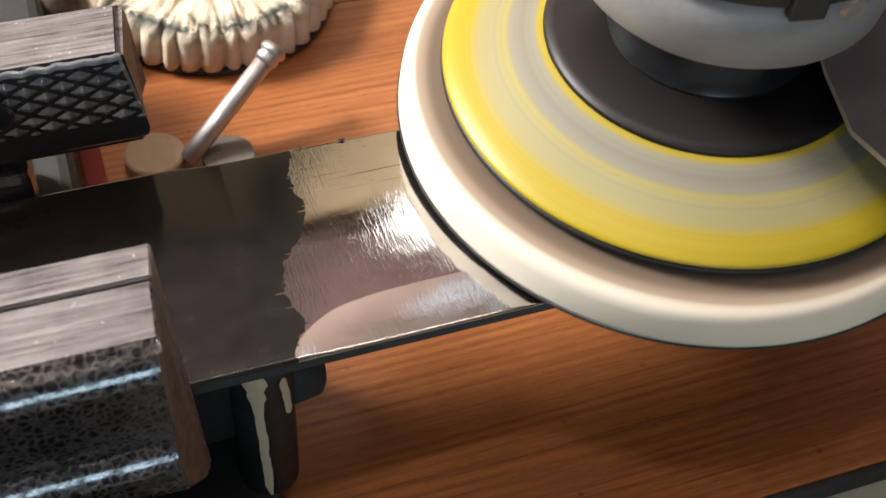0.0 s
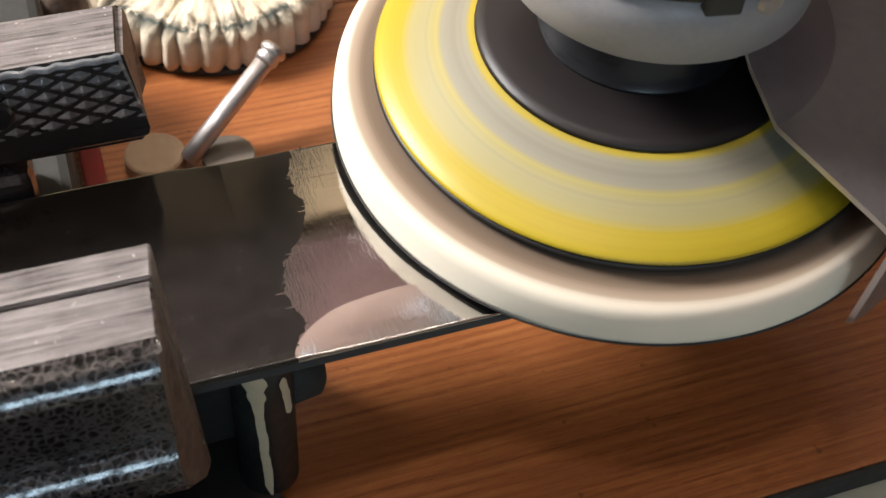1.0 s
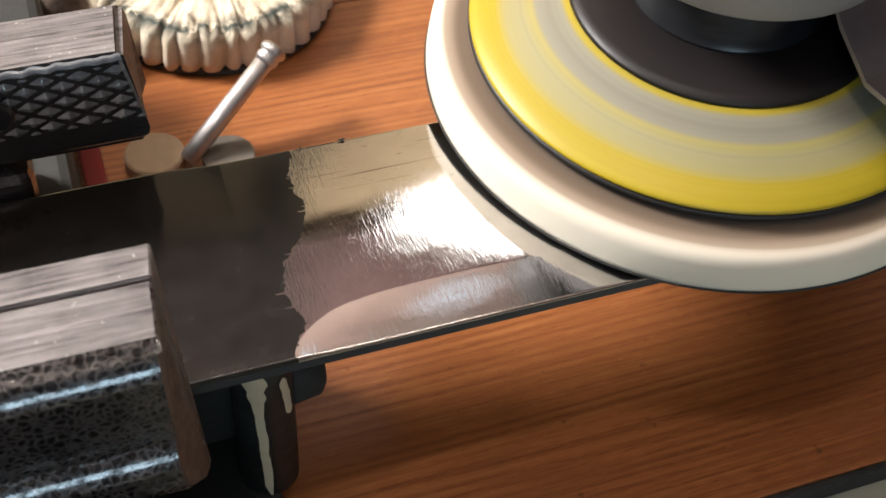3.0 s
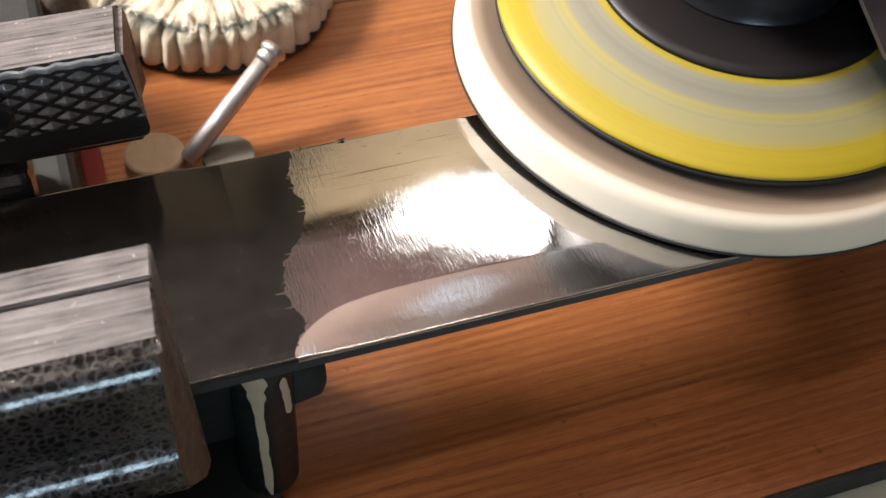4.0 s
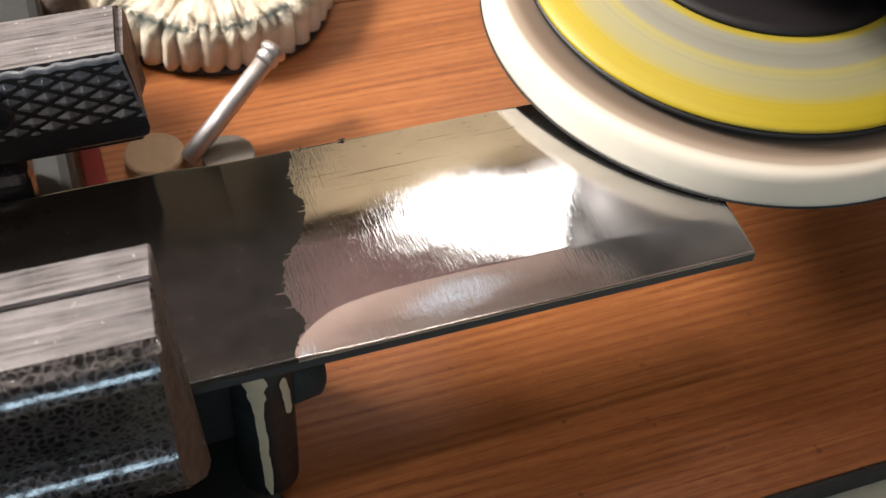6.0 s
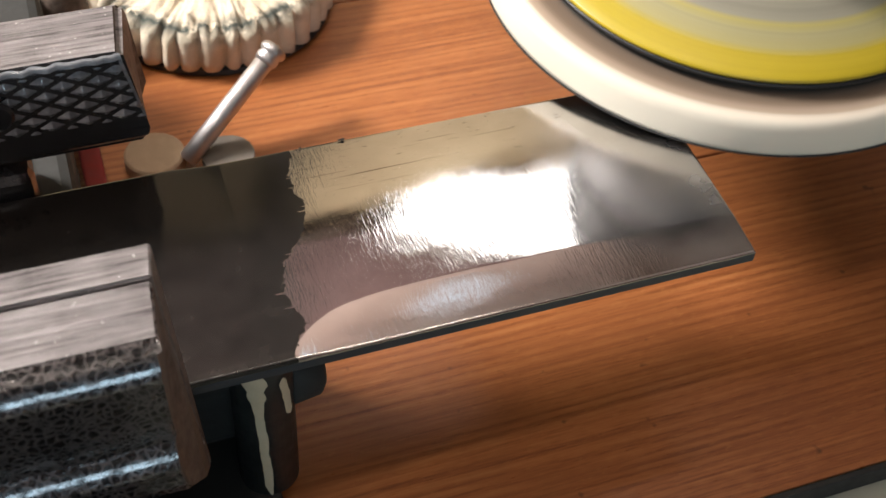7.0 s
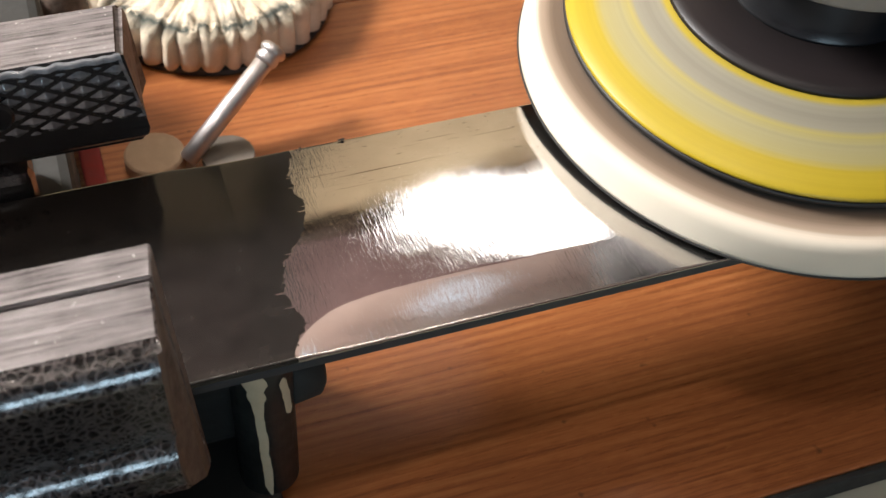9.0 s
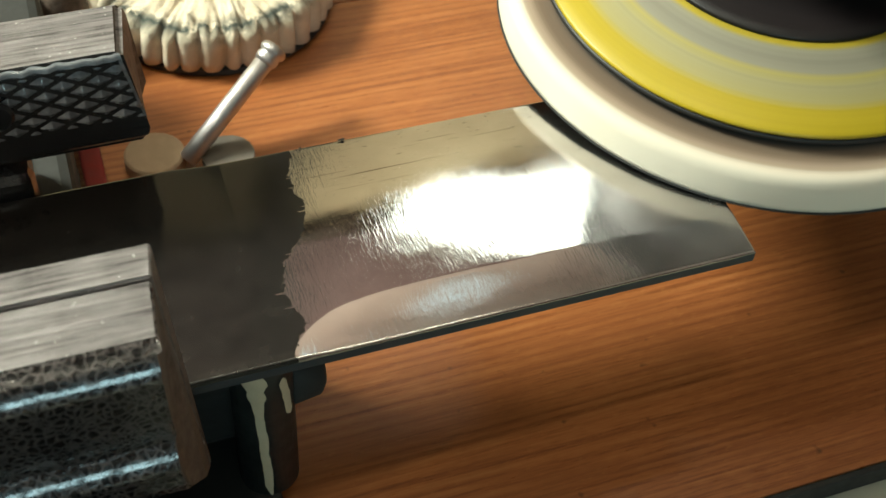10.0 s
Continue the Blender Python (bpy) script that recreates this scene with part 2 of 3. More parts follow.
TABLE = speckled("grey_green_board", (0.30, 0.30, 0.24), (0.38, 0.38, 0.31), 0.6, 0.0, 60.0)
WALL = speckled("mauve_wall_paint", (0.33, 0.222, 0.222), (0.38, 0.262, 0.262), 0.85, 0.0, 30.0)
DADO = speckled("cream_wall_paint", (0.88, 0.70, 0.43), (0.93, 0.75, 0.48), 0.8, 0.0, 30.0)
BLUSH = speckled("pale_pink_wall_paint", (0.74, 0.595, 0.545), (0.80, 0.65, 0.595), 0.9, 0.0, 30.0)
CEILING = speckled("white_ceiling_paint", (0.80, 0.74, 0.69), (0.85, 0.80, 0.75), 0.9, 0.0, 30.0)
FLOOR = speckled("concrete_floor", (0.18, 0.17, 0.16), (0.26, 0.25, 0.24), 0.8, 0.0, 20.0)
# glow of the added pane that gives the bar its bluish patch
BLUISH_GLOW = Mat("bluish_glow_pane", 0.4, 0.0, (0.6, 0.7, 0.8)).m
BLUISH_GLOW.node_tree.nodes["Principled BSDF"].inputs["Emission Color"].default_value = (0.78, 0.88, 1.0, 1)
BLUISH_GLOW.node_tree.nodes["Principled BSDF"].inputs["Emission Strength"].default_value = 1.05
CHIPPED = speckled("chipped_cream_paint", (0.50, 0.42, 0.28), (0.62, 0.54, 0.38), 0.5)
GLOSS = speckled("glossy_black_paint", (0.010, 0.010, 0.011), (0.030, 0.030, 0.031), 0.2, 0.0, 500.0, 0.0002)
KNURL = speckled("worn_black_paint", (0.050, 0.055, 0.062), (0.190, 0.200, 0.215), 0.24, 0.0, 700.0, 0.0002)
for glazed in (KNURL, GLOSS):
    glazed.node_tree.nodes["Principled BSDF"].inputs["Coat Weight"].default_value = 0.8
    glazed.node_tree.nodes["Principled BSDF"].inputs["Coat Roughness"].default_value = 0.12
DARKPAINT = speckled("dark_green_black_paint", (0.010, 0.012, 0.011), (0.030, 0.034, 0.031), 0.45)

# ---- mesh tools ----
def part(name, bm, material, parent=None, label="", smooth=False):
    me = bpy.data.meshes.new(name)
    bmesh.ops.recalc_face_normals(bm, faces=bm.faces)
    bm.to_mesh(me)
    bm.free()
    for m in (material if isinstance(material, (list, tuple)) else [material]):
        me.materials.append(m)
    if smooth:
        for p in me.polygons:
            p.use_smooth = True
    ob = new(name, me)
    if parent:
        ob.parent = parent
    if label:
        ob["label"] = label
    return ob


def block(x0, x1, y0, y1, z0, z1, bevel=0.0, segs=2):
    bm = bmesh.new()
    v = [bm.verts.new((x, y, z)) for x in (x0, x1) for y in (y0, y1) for z in (z0, z1)]
    for f in ((0, 1, 3, 2), (4, 6, 7, 5), (0, 4, 5, 1), (2, 3, 7, 6), (0, 2, 6, 4), (1, 5, 7, 3)):
        bm.faces.new([v[i] for i in f])
    if bevel:
        bmesh.ops.bevel(bm, geom=list(bm.edges), offset=bevel, segments=segs, affect="EDGES", profile=0.5)
    return bm


def lathe(profile, n=96, a0=0.0, a1=360.0, bm=None):
    """Turns (radius, height) round z; a full turn is closed."""
    bm = bm or bmesh.new()
    full = abs(a1 - a0) >= 360
    k = n if full else n + 1
    rings = []
    for r, h in profile:
        if r < 1e-6:
            rings.append([bm.verts.new((0, 0, h))] * k)
        else:
            rings.append([bm.verts.new((r * math.cos(radians(a0 + (a1 - a0) * i / n)), r * math.sin(radians(a0 + (a1 - a0) * i / n)), h)) for i in range(k)])
    for a, b in zip(rings, rings[1:]):
        for i in range(n):
            j = (i + 1) % k
            q = []
            for v in (a[i], a[j], b[j], b[i]):
                if v not in q:
                    q.append(v)
            if len(q) > 2:
                bm.faces.new(q)
    return bm


def rod(p, q, r, n=24, cap=True, r2=None):
    """A round bar from p to q."""
    p, q = Vector(p), Vector(q)
    length = (q - p).length
    r2 = r if r2 is None else r2
    bm = lathe([(0, 0), (r * 0.85, 0), (r, r * 0.15), (r2, length - r2 * 0.15), (r2 * 0.85, length), (0, length)] if cap else [(r, 0), (r2, length)], n)
    bmesh.ops.transform(bm, matrix=Matrix.Translation(p) @ (q - p).to_track_quat("Z", "Y").to_matrix().to_4x4(), verts=bm.verts)
    return bm


def thing(name, at, label, category, group=""):
    ob = new(name)
    ob.matrix_world = at
    ob.empty_display_size = 0.02
    return tagged(ob, label, category, group)


# ---- structure: room, table, wooden board ----
def join(*boxes):
    """Several blocks in one mesh."""
    bm = bmesh.new()
    for b in boxes:
        me = bpy.data.meshes.new("piece")
        one = block(*b)
        one.to_mesh(me)
        one.free()
        bm.from_mesh(me)
        bpy.data.meshes.remove(me)
    return bm


def room():
    t = 0.1
    # north wall: unseen cream, mauve and pink bands, added to tint the bar's reflection
    for name, b, m in (("wall_north", (-1.6, 2.1, 1.0, 1.0 + t, -0.85, 0.98), DADO), ("wall_north_band", (-1.6, 2.1, 1.004, 1.0 + t, 0.98, 1.30), WALL), ("wall_north_top", (-1.6, 2.1, 1.0, 1.0 + t, 1.30, 1.75), BLUSH),
                       ("wall_west", (-1.6 - t, -1.6, -2.6, 1.1, -0.85, 1.75), WALL), ("wall_east", (2.1, 2.1 + t, -2.6, 1.1, -0.85, 1.75), WALL),
                       ("floor", (-1.6, 2.1, -2.5, 1.0, -0.85 - t, -0.85), FLOOR), ("ceiling", (-1.7, 2.2, -2.6, 1.1, 1.75, 1.75 + t), CEILING)):
        tagged(part(name, block(*b), m), kind="structure")
    # the wall behind the camera has a window
    tagged(part("wall_south", join((-1.6, -0.98, -2.6, -2.5, -0.85, 1.75), (0.42, 2.1, -2.6, -2.5, -0.85, 1.75), (-0.98, 0.42, -2.6, -2.5, -0.85, 0.2), (-0.98, 0.42, -2.6, -2.5, 1.3, 1.75)), WALL), kind="structure")
    w = tagged(part("window_1", join((-0.98, -0.93, -2.58, -2.52, 0.2, 1.3), (0.37, 0.42, -2.58, -2.52, 0.2, 1.3), (-0.93, 0.37, -2.58, -2.52, 0.2, 0.25), (-0.93, 0.37, -2.58, -2.52, 1.25, 1.3), (-0.30, -0.26, -2.58, -2.52, 0.25, 1.25)), CEILING), kind="structure")
    # an added glowing pane, mirrored as a bluish patch on the bar's near edge
    high = tagged(part("glow_pane_frame", join((0.485, 0.495, 0.985, 0.999, 1.545, 1.71), (0.570, 0.580, 0.985, 0.999, 1.545, 1.71), (0.495, 0.570, 0.985, 0.999, 1.545, 1.56), (0.495, 0.570, 0.985, 0.999, 1.695, 1.71)), CEILING), kind="structure")
    part("pane", block(0.495, 0.570, 0.992, 0.998, 1.56, 1.695), BLUISH_GLOW, high)
    # two unseen dark strips, added to put dark bands in the bar's reflection
    tagged(part("unseen_rail", block(-1.6, 0.63, 0.980, 1.003, 0.965, 1.010, 0.003), IRON), kind="structure")
    tagged(part("unseen_batten", block(0.160, 0.195, 0.950, 0.979, -0.85, 1.75, 0.003), DARKPAINT), kind="structure")
    # unseen dark cabinet, added to darken the reflection at the bar's right end
    c = thing("unseen_cabinet", pose(0.76, 0.7, 0.55), "unseen dark brown cabinet, added to darken the bar's mirrored end", "cabinet")
    part("body", block(0, 0.8, 0.018, 0.299, 0, 0.95, 0.004), IRON, c)
    for x in (0.002, 0.402):
        part("door", block(x, x + 0.396, 0.0, 0.0165, 0.002, 0.948, 0.003), IRON, c)
    desk = thing("desk_lamp", pose(-0.62, 0.74, -0.008), "dark grey desk lamp with a cone shade standing on the worktable", "lamp")
    part("base", lathe([(0, 0), (0.09, 0), (0.09, 0.012), (0.03, 0.022), (0, 0.022)], 48), RUBBER, desk, smooth=True)
    part("arm", rod((0, 0, 0.02), (-0.04, 0.04, 0.46), 0.008), RUBBER, desk, smooth=True)
    part("upper_arm", rod((-0.04, 0.04, 0.45), (0.111, -0.164, 0.640), 0.007), RUBBER, desk, smooth=True)
    cone = lathe([(0.028, 0.10), (0.045, 0.10), (0.150, 0.006), (0.153, 0.006), (0.050, 0.106), (0.028, 0.106), (0.028, 0.10)], 48)
    bmesh.ops.transform(cone, matrix=pose(0.62, -0.74, 0.008) @ look((-0.45, 0.53, 0.56), (0.08, 0.2, 0.05)), verts=cone.verts)
    part("shade", cone, RUBBER, desk, smooth=True)
    # unseen holder, added above the overhead fill light
    pend = thing("overhead_fill_lamp", pose(-0.20, 0.02, 1.75), "unseen bulb holder on a cord, added for the overhead fill light", "lamp")
    part("cord", rod((0, 0, -0.19), (0, 0, 0), 0.004), RUBBER, pend)
    part("socket", lathe([(0, -0.245), (0.02, -0.245), (0.022, -0.20), (0.008, -0.185), (0, -0.185)], 32), RUBBER, pend, smooth=True)
    # unseen housing, added behind the wall wash light
    strip = thing("wall_wash_lamp", look((0.25, 0.576, 1.648), (0.25, 1.0, 0.80)), "unseen white strip lamp, added to brighten the mirrored wall", "lamp")
    part("housing", block(-0.32, 0.32, -0.035, 0.035, 0.008, 0.05, 0.004), CEILING, strip)
    part("bracket", block(-0.02, 0.02, -0.01, 0.01, 0.05, 0.12, 0.002), CEILING, strip)
    lamp = thing("wall_lamp", look((0.490, 0.905, 0.946), (0.08, 0.16, 0.05)), "white wall lamp above the workbench", "lamp")
    part("housing", block(-0.165, 0.165, -0.08, 0.08, 0.010, 0.045, 0.006), CEILING, lamp)
    part("arm", block(-0.01, 0.01, -0.01, 0.01, 0.045, 0.115, 0.002), CEILING, lamp)
    top = part("worktable_top", block(-1.2, 1.5, -0.25, 0.98, -0.038, -0.008, 0.004), TABLE)
    tagged(top, "grey-green worktable top under the wooden board", "table")
    for x in (-1.1, 1.4):
        for y in (-0.2, 0.9):
            part("leg", block(x - 0.03, x + 0.03, y - 0.03, y + 0.03, -0.85, -0.038, 0.003), TABLE, top)


room()


def board():
    base = thing("wooden_board", pose(0, 0, 0), "reddish-brown varnished softwood board with streaky grain", "wooden board")
    for y0, y1, dz in ((0.108, 0.2160, 0.0), (0.2166, 0.3150, 0.0), (0.3156, 0.56, 0.0)):
        part("plank", block(-0.5, 0.75, y0, y1, -0.008, dz, 0.0006), WOOD, base)

    # dark strip added over the front edge in place of its shade
    part("edge_shade", block(-0.5, 0.75, 0.1062, 0.1079, -0.008, -0.0004, 0.0004), MATT_BLACK, base, "black strip for the shaded front edge")


board()


# ---- the vise ----
def prism(pts_left, pts_right):
    """Joins two like outlines, left and right."""
    bm = bmesh.new()
    a = [bm.verts.new(p) for p in pts_left]
    b = [bm.verts.new(p) for p in pts_right]
    bm.faces.new(a)
    bm.faces.new(list(reversed(b)))
    for i in range(len(a)):
        j = (i + 1) % len(a)
        bm.faces.new((a[i], b[i], b[j], a[j]))
    return bm


def shade_by_normal(bm, rules):
    bmesh.ops.recalc_face_normals(bm, faces=bm.faces)
    bm.normal_update()
    for f in bm.faces:
        f.material_index = next((i for i, test in rules if test(f.normal)), 0)


def vise():
    v = thing("bench_vise", pose(0, 0, 0), "small bench vise with worn steel jaws and dark hammered paint", "vise")
    L = -0.11
    # front jaw: painted body and bolted steel plate
    out = [(0.1287, 0.1022, 0.0040), (0.1168, 0.1022, 0.0030), (0.1153, 0.1013, 0.0028)]
    # two bold ridges: each a chamfer with rounded ends, walked along by its slope
    for y, z, legs in ((0.1152, 0.1012, ((105, 138, 0.0018), (138, 154, 0.0026), (154, 186, 0.0014))), (0.1132, 0.0772, ((118, 138, 0.0010), (138, 154, 0.0030), (154, 205, 0.0022)))):
        for a0, a1, run in legs:
            for k in range(6):
                a = radians(a0 + (a1 - a0) * (k + 0.5) / 6)
                y, z = y - math.sin(a) * run / 6, z + math.cos(a) * run / 6
                out.append((y, z, 0.0022))
        if z > 0.09:
            out += [(0.1122, 0.0860, 0.0024), (0.1134, 0.0800, 0.0026), (0.1135, 0.0780, 0.0024)]
    out += [(0.1108, 0.0680, 0.0030), (0.1122, 0.0640, 0.0034), (0.1165, 0.0590, 0.0062), (0.1287, 0.0420, 0.0085)]
    bm = prism([(L, y, z) for y, z, x in out], [(x, y, z) for y, z, x in out])
    shade_by_normal(bm, ((1, lambda n: n.z > 0.97), (2, lambda n: n.x > 0.6)))
    bmesh.ops.bevel(bm, geom=[e for e in bm.edges if len(e.link_faces) == 2 and e.link_faces[0].material_index != e.link_faces[1].material_index], offset=0.0004, segments=2, affect="EDGES")
    part("front_jaw", bm, [HAMMER, STEEL, IRON], v, "dark hammered paint, steel top")
    bm = prism([(L, 0.1291, 0.1024), (L, 0.1291, 0.0420), (L, 0.1364, 0.0320), (L, 0.1364, 0.1024)],
               [(0.0042, 0.1291, 0.1024), (0.0086, 0.1291, 0.0420), (0.0092, 0.1364, 0.0320), (0.0052, 0.1364, 0.1024)])
    bmesh.ops.bevel(bm, geom=[e for e in bm.edges], offset=0.0004, segments=2, affect="EDGES")
    shade_by_normal(bm, ((1, lambda n: n.x > 0.6),))
    part("jaw_plate", bm, [STEEL, IRON], v)
    # rear jaw
    out = [(0.1945, 0.0937, 0.0088), (0.1945, 0.0725, 0.0132), (0.1950, 0.0695, 0.0122), (0.1975, 0.0670, 0.0100), (0.2090, 0.0665, 0.0105), (0.2125, 0.0700, 0.0148), (0.2125, 0.0900, 0.0130), (0.2115, 0.0937, 0.0108)]
    bm = prism([(L, y, z) for y, z, x in out], [(x, y, z) for y, z, x in out])
    bmesh.ops.bevel(bm, geom=[e for e in bm.edges], offset=0.0012, segments=3, affect="EDGES")
    shade_by_normal(bm, ((1, lambda n: n.z > 0.8), (2, lambda n: n.x > 0.6)))
    part("rear_jaw", bm, [GLOSS, STEEL, IRON], v, "dark hammered paint, steel top")
    # knurled gripping face: rows of raised diamonds
    bm = bmesh.new()
    nx, nz = 400, 60
    grid = []
    for i in range(nx + 1):
        col = []
        for k in range(nz + 1):
            x = L + (0.0084 - L) * i / nx
            z = 0.0760 + (0.0934 - 0.0760) * k / nz
            x += (0.0934 - z) * 0.19 * i / nx
            a = (x / 0.0072 + z / 0.0040) % 1.0
            b = (x / 0.0072 - z / 0.0040) % 1.0
            d = min(a, 1 - a, b, 1 - b) * 2
            d = min(1.0, d) * (0.9 + 0.25 * noise.noise(Vector((x * 300, z * 300, 0))))
            roll = max(0.0, (k - (nz - 6)) / 6)
            worn = 0.0005 * noise.noise(Vector((x * 420, 3, 0)))
            edge = min(1.0, k / 3, max(0, nz - 6 - k) / 2, (nx - i) / 3)
            y = 0.1948 - 0.0012 * d * max(edge, 0.0)
            if roll:
                y, z = 0.1936 + worn + 0.0013 * (1 - math.cos(1.4 * roll)), 0.0926 + 0.0013 * math.sin(1.4 * roll) + worn * 0.5
            col.append(bm.verts.new((x, y, z)))
        grid.append(col)
    for i in range(nx):
        for k in range(nz):
            bm.faces.new((grid[i][k], grid[i + 1][k], grid[i + 1][k + 1], grid[i][k + 1]))
    part("knurled_face", bm, KNURL, v, "cross-cut diamond teeth in black paint")
    screw = lathe([(0, 0.0012), (0.0028, 0.0012), (0.0034, 0.0006), (0.0034, 0), (0, 0)], 24)
    bmesh.ops.transform(screw, matrix=pose(-0.0172, 0.1936, 0.0842, 90), verts=screw.verts)
    part("screw", screw, NUT, v)
    # throat, slide and base
    part("rear_body", block(L, -0.0135, 0.1950, 0.2120, 0.0, 0.0660, 0.003), GLOSS, v)
    part("front_body", block(L, -0.030, 0.1125, 0.1360, 0.012, 0.0610, 0.003), HAMMER, v)
    # swivel and base: shade of the gap under the bar, put into the colour
    part("swivel", block(-0.06, 0.0235, 0.156, 0.188, 0.004, 0.052, 0.004), MATT_BLACK, v, "casting coloured black for the shade under the bar")
    # unseen slide, widened to darken what the front jaw mirrors
    part("slide", block(L, -0.006, 0.04, 0.30, 0.004, 0.050, 0.003), MATT_BLACK, v)
    part("base", block(L - 0.02, 0.0240, 0.118, 0.195, 0.0, 0.004, 0.001), MATT_BLACK, v)


vise()


def post():
    p = thing("support_post", pose(0.0228, 0.1470, 0), "dark painted metal post with chipped cream paint under the bar", "support post")
    part("shaft", lathe([(0, 0.0041), (0.0068, 0.0041), (0.0068, 0.046), (0.0072, 0.052), (0.0060, 0.0558), (0, 0.0558)], 32), DARKPAINT, p, smooth=True)
    for a_mid, w0, w1, z0, z1, nm in ((-112, 26, 9, 0.0045, 0.0535, 1.0), (-62, 7, 9, 0.034, 0.049, 2.0)):
        bm = bmesh.new()
        rows = []
        for k in range(41):
            u = k / 40
            z = z1 + (z0 - z1) * u
            wide = (w1 + (w0 - w1) * max(0.0, 1 - u * 3.2)) * (0.9 + 0.35 * noise.noise(Vector((z * 420, nm, 0)))) * min(1.0, (1 - u) * 9 + 0.15, u * 12 + 0.3)
            mid = a_mid + 12 * u + 3 * noise.noise(Vector((z * 160, nm, 4)))
            r = 0.00715 if z < 0.046 else 0.00715 + (z - 0.046) * 0.07
            rows.append([bm.verts.new((r * math.cos(radians(mid + wide * f)), r * math.sin(radians(mid + wide * f)), z)) for f in (-1, -0.5, 0, 0.5, 1)])
        for a, b in zip(rows, rows[1:]):
            for i in range(4):
                bm.faces.new((a[i], a[i + 1], b[i + 1], b[i]))
        part("paint_chip", bm, CHIPPED, p, "cream paint chip", True)
    part("knob", rod((0.004, 0.004, 0.036), (0.0125, 0.006, 0.035), 0.0078), MATT_BLACK, p, smooth=True)


post()


def bar_height(x, y):
    """The ground face: flat in the middle, dubbed off along both edges."""
    g = max(0.0, min(1.0, (x - 0.014) / 0.006))
    border = 0.1385 + 0.0098 * (1 - math.exp(-max(0.0, x - 0.029) / 0.0065)) - 0.012 * max(0.0, x - 0.07)
    d = max(0.0, border - y)
    near = 0.058 * d + 1.0 * d * d
    f = max(0.0, y - 0.164)
    far = 1.1 * f * f
    return 0.0600 - g * (near + far)


def steel_bar():
    bm = bmesh.new()
    xs = [-0.105 + 0.13 * i / 12 for i in range(12)] + [0.025 + 0.1052 * i / 210 for i in range(211)]
    ys = [0.1366 + 0.057 * k / 114 for k in range(115)]
    last = len(ys) - 1
    grid = [[bm.verts.new((x, y, bar_height(x, y))) for y in ys] for x in xs]
    for i in range(len(xs) - 1):
        for k in range(last):
            bm.faces.new((grid[i][k], grid[i + 1][k], grid[i + 1][k + 1], grid[i][k + 1])).smooth = True
    n = len(xs) - 1
    border = [grid[i][0] for i in range(n + 1)] + [grid[n][k] for k in range(1, last + 1)] + [grid[i][last] for i in range(n - 1, -1, -1)] + [grid[0][k] for k in range(last - 1, 0, -1)]
    rows = [border]
    for out, drop in ((0.00015, 0.00016), (0.00015, 0.0037), (0.0, 0.0039)):
        rows.append([bm.verts.new((v.co.x + out * (1 if v.co.x > 0.13 else 0), v.co.y + out * (1 if v.co.y > 0.1935 else -1 if v.co.y < 0.13665 else 0), 0.0600 - drop if drop > 0.001 else v.co.z - drop)) for v in border])
    for a, b in zip(rows, rows[1:]):
        for i in range(len(a)):
            j = (i + 1) % len(a)
            bm.faces.new((a[i], a[j], b[j], b[i]))
    bm.faces.new(rows[-1])
    bar = thing("steel_bar", pose(0, 0, 0), "flat steel bar, dark mill scale half ground to a mirror", "steel bar")
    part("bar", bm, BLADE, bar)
    rnd = random.Random(8)
    for x, r in ((0.0537, 0.00032), (0.0530, 0.0002), (0.0438, 0.00018)):
        chip = bmesh.new()
        bmesh.ops.create_icosphere(chip, subdivisions=2, radius=r)
        for v in chip.verts:
            v.co *= 0.7 + 0.6 * rnd.random()
            v.co.x *= 1.8
        bmesh.ops.translate(chip, vec=(x, 0.1935, 0.0594), verts=chip.verts)
        part("burr", chip, MATT_BLACK, bar, "black burr on the edge")


steel_bar()


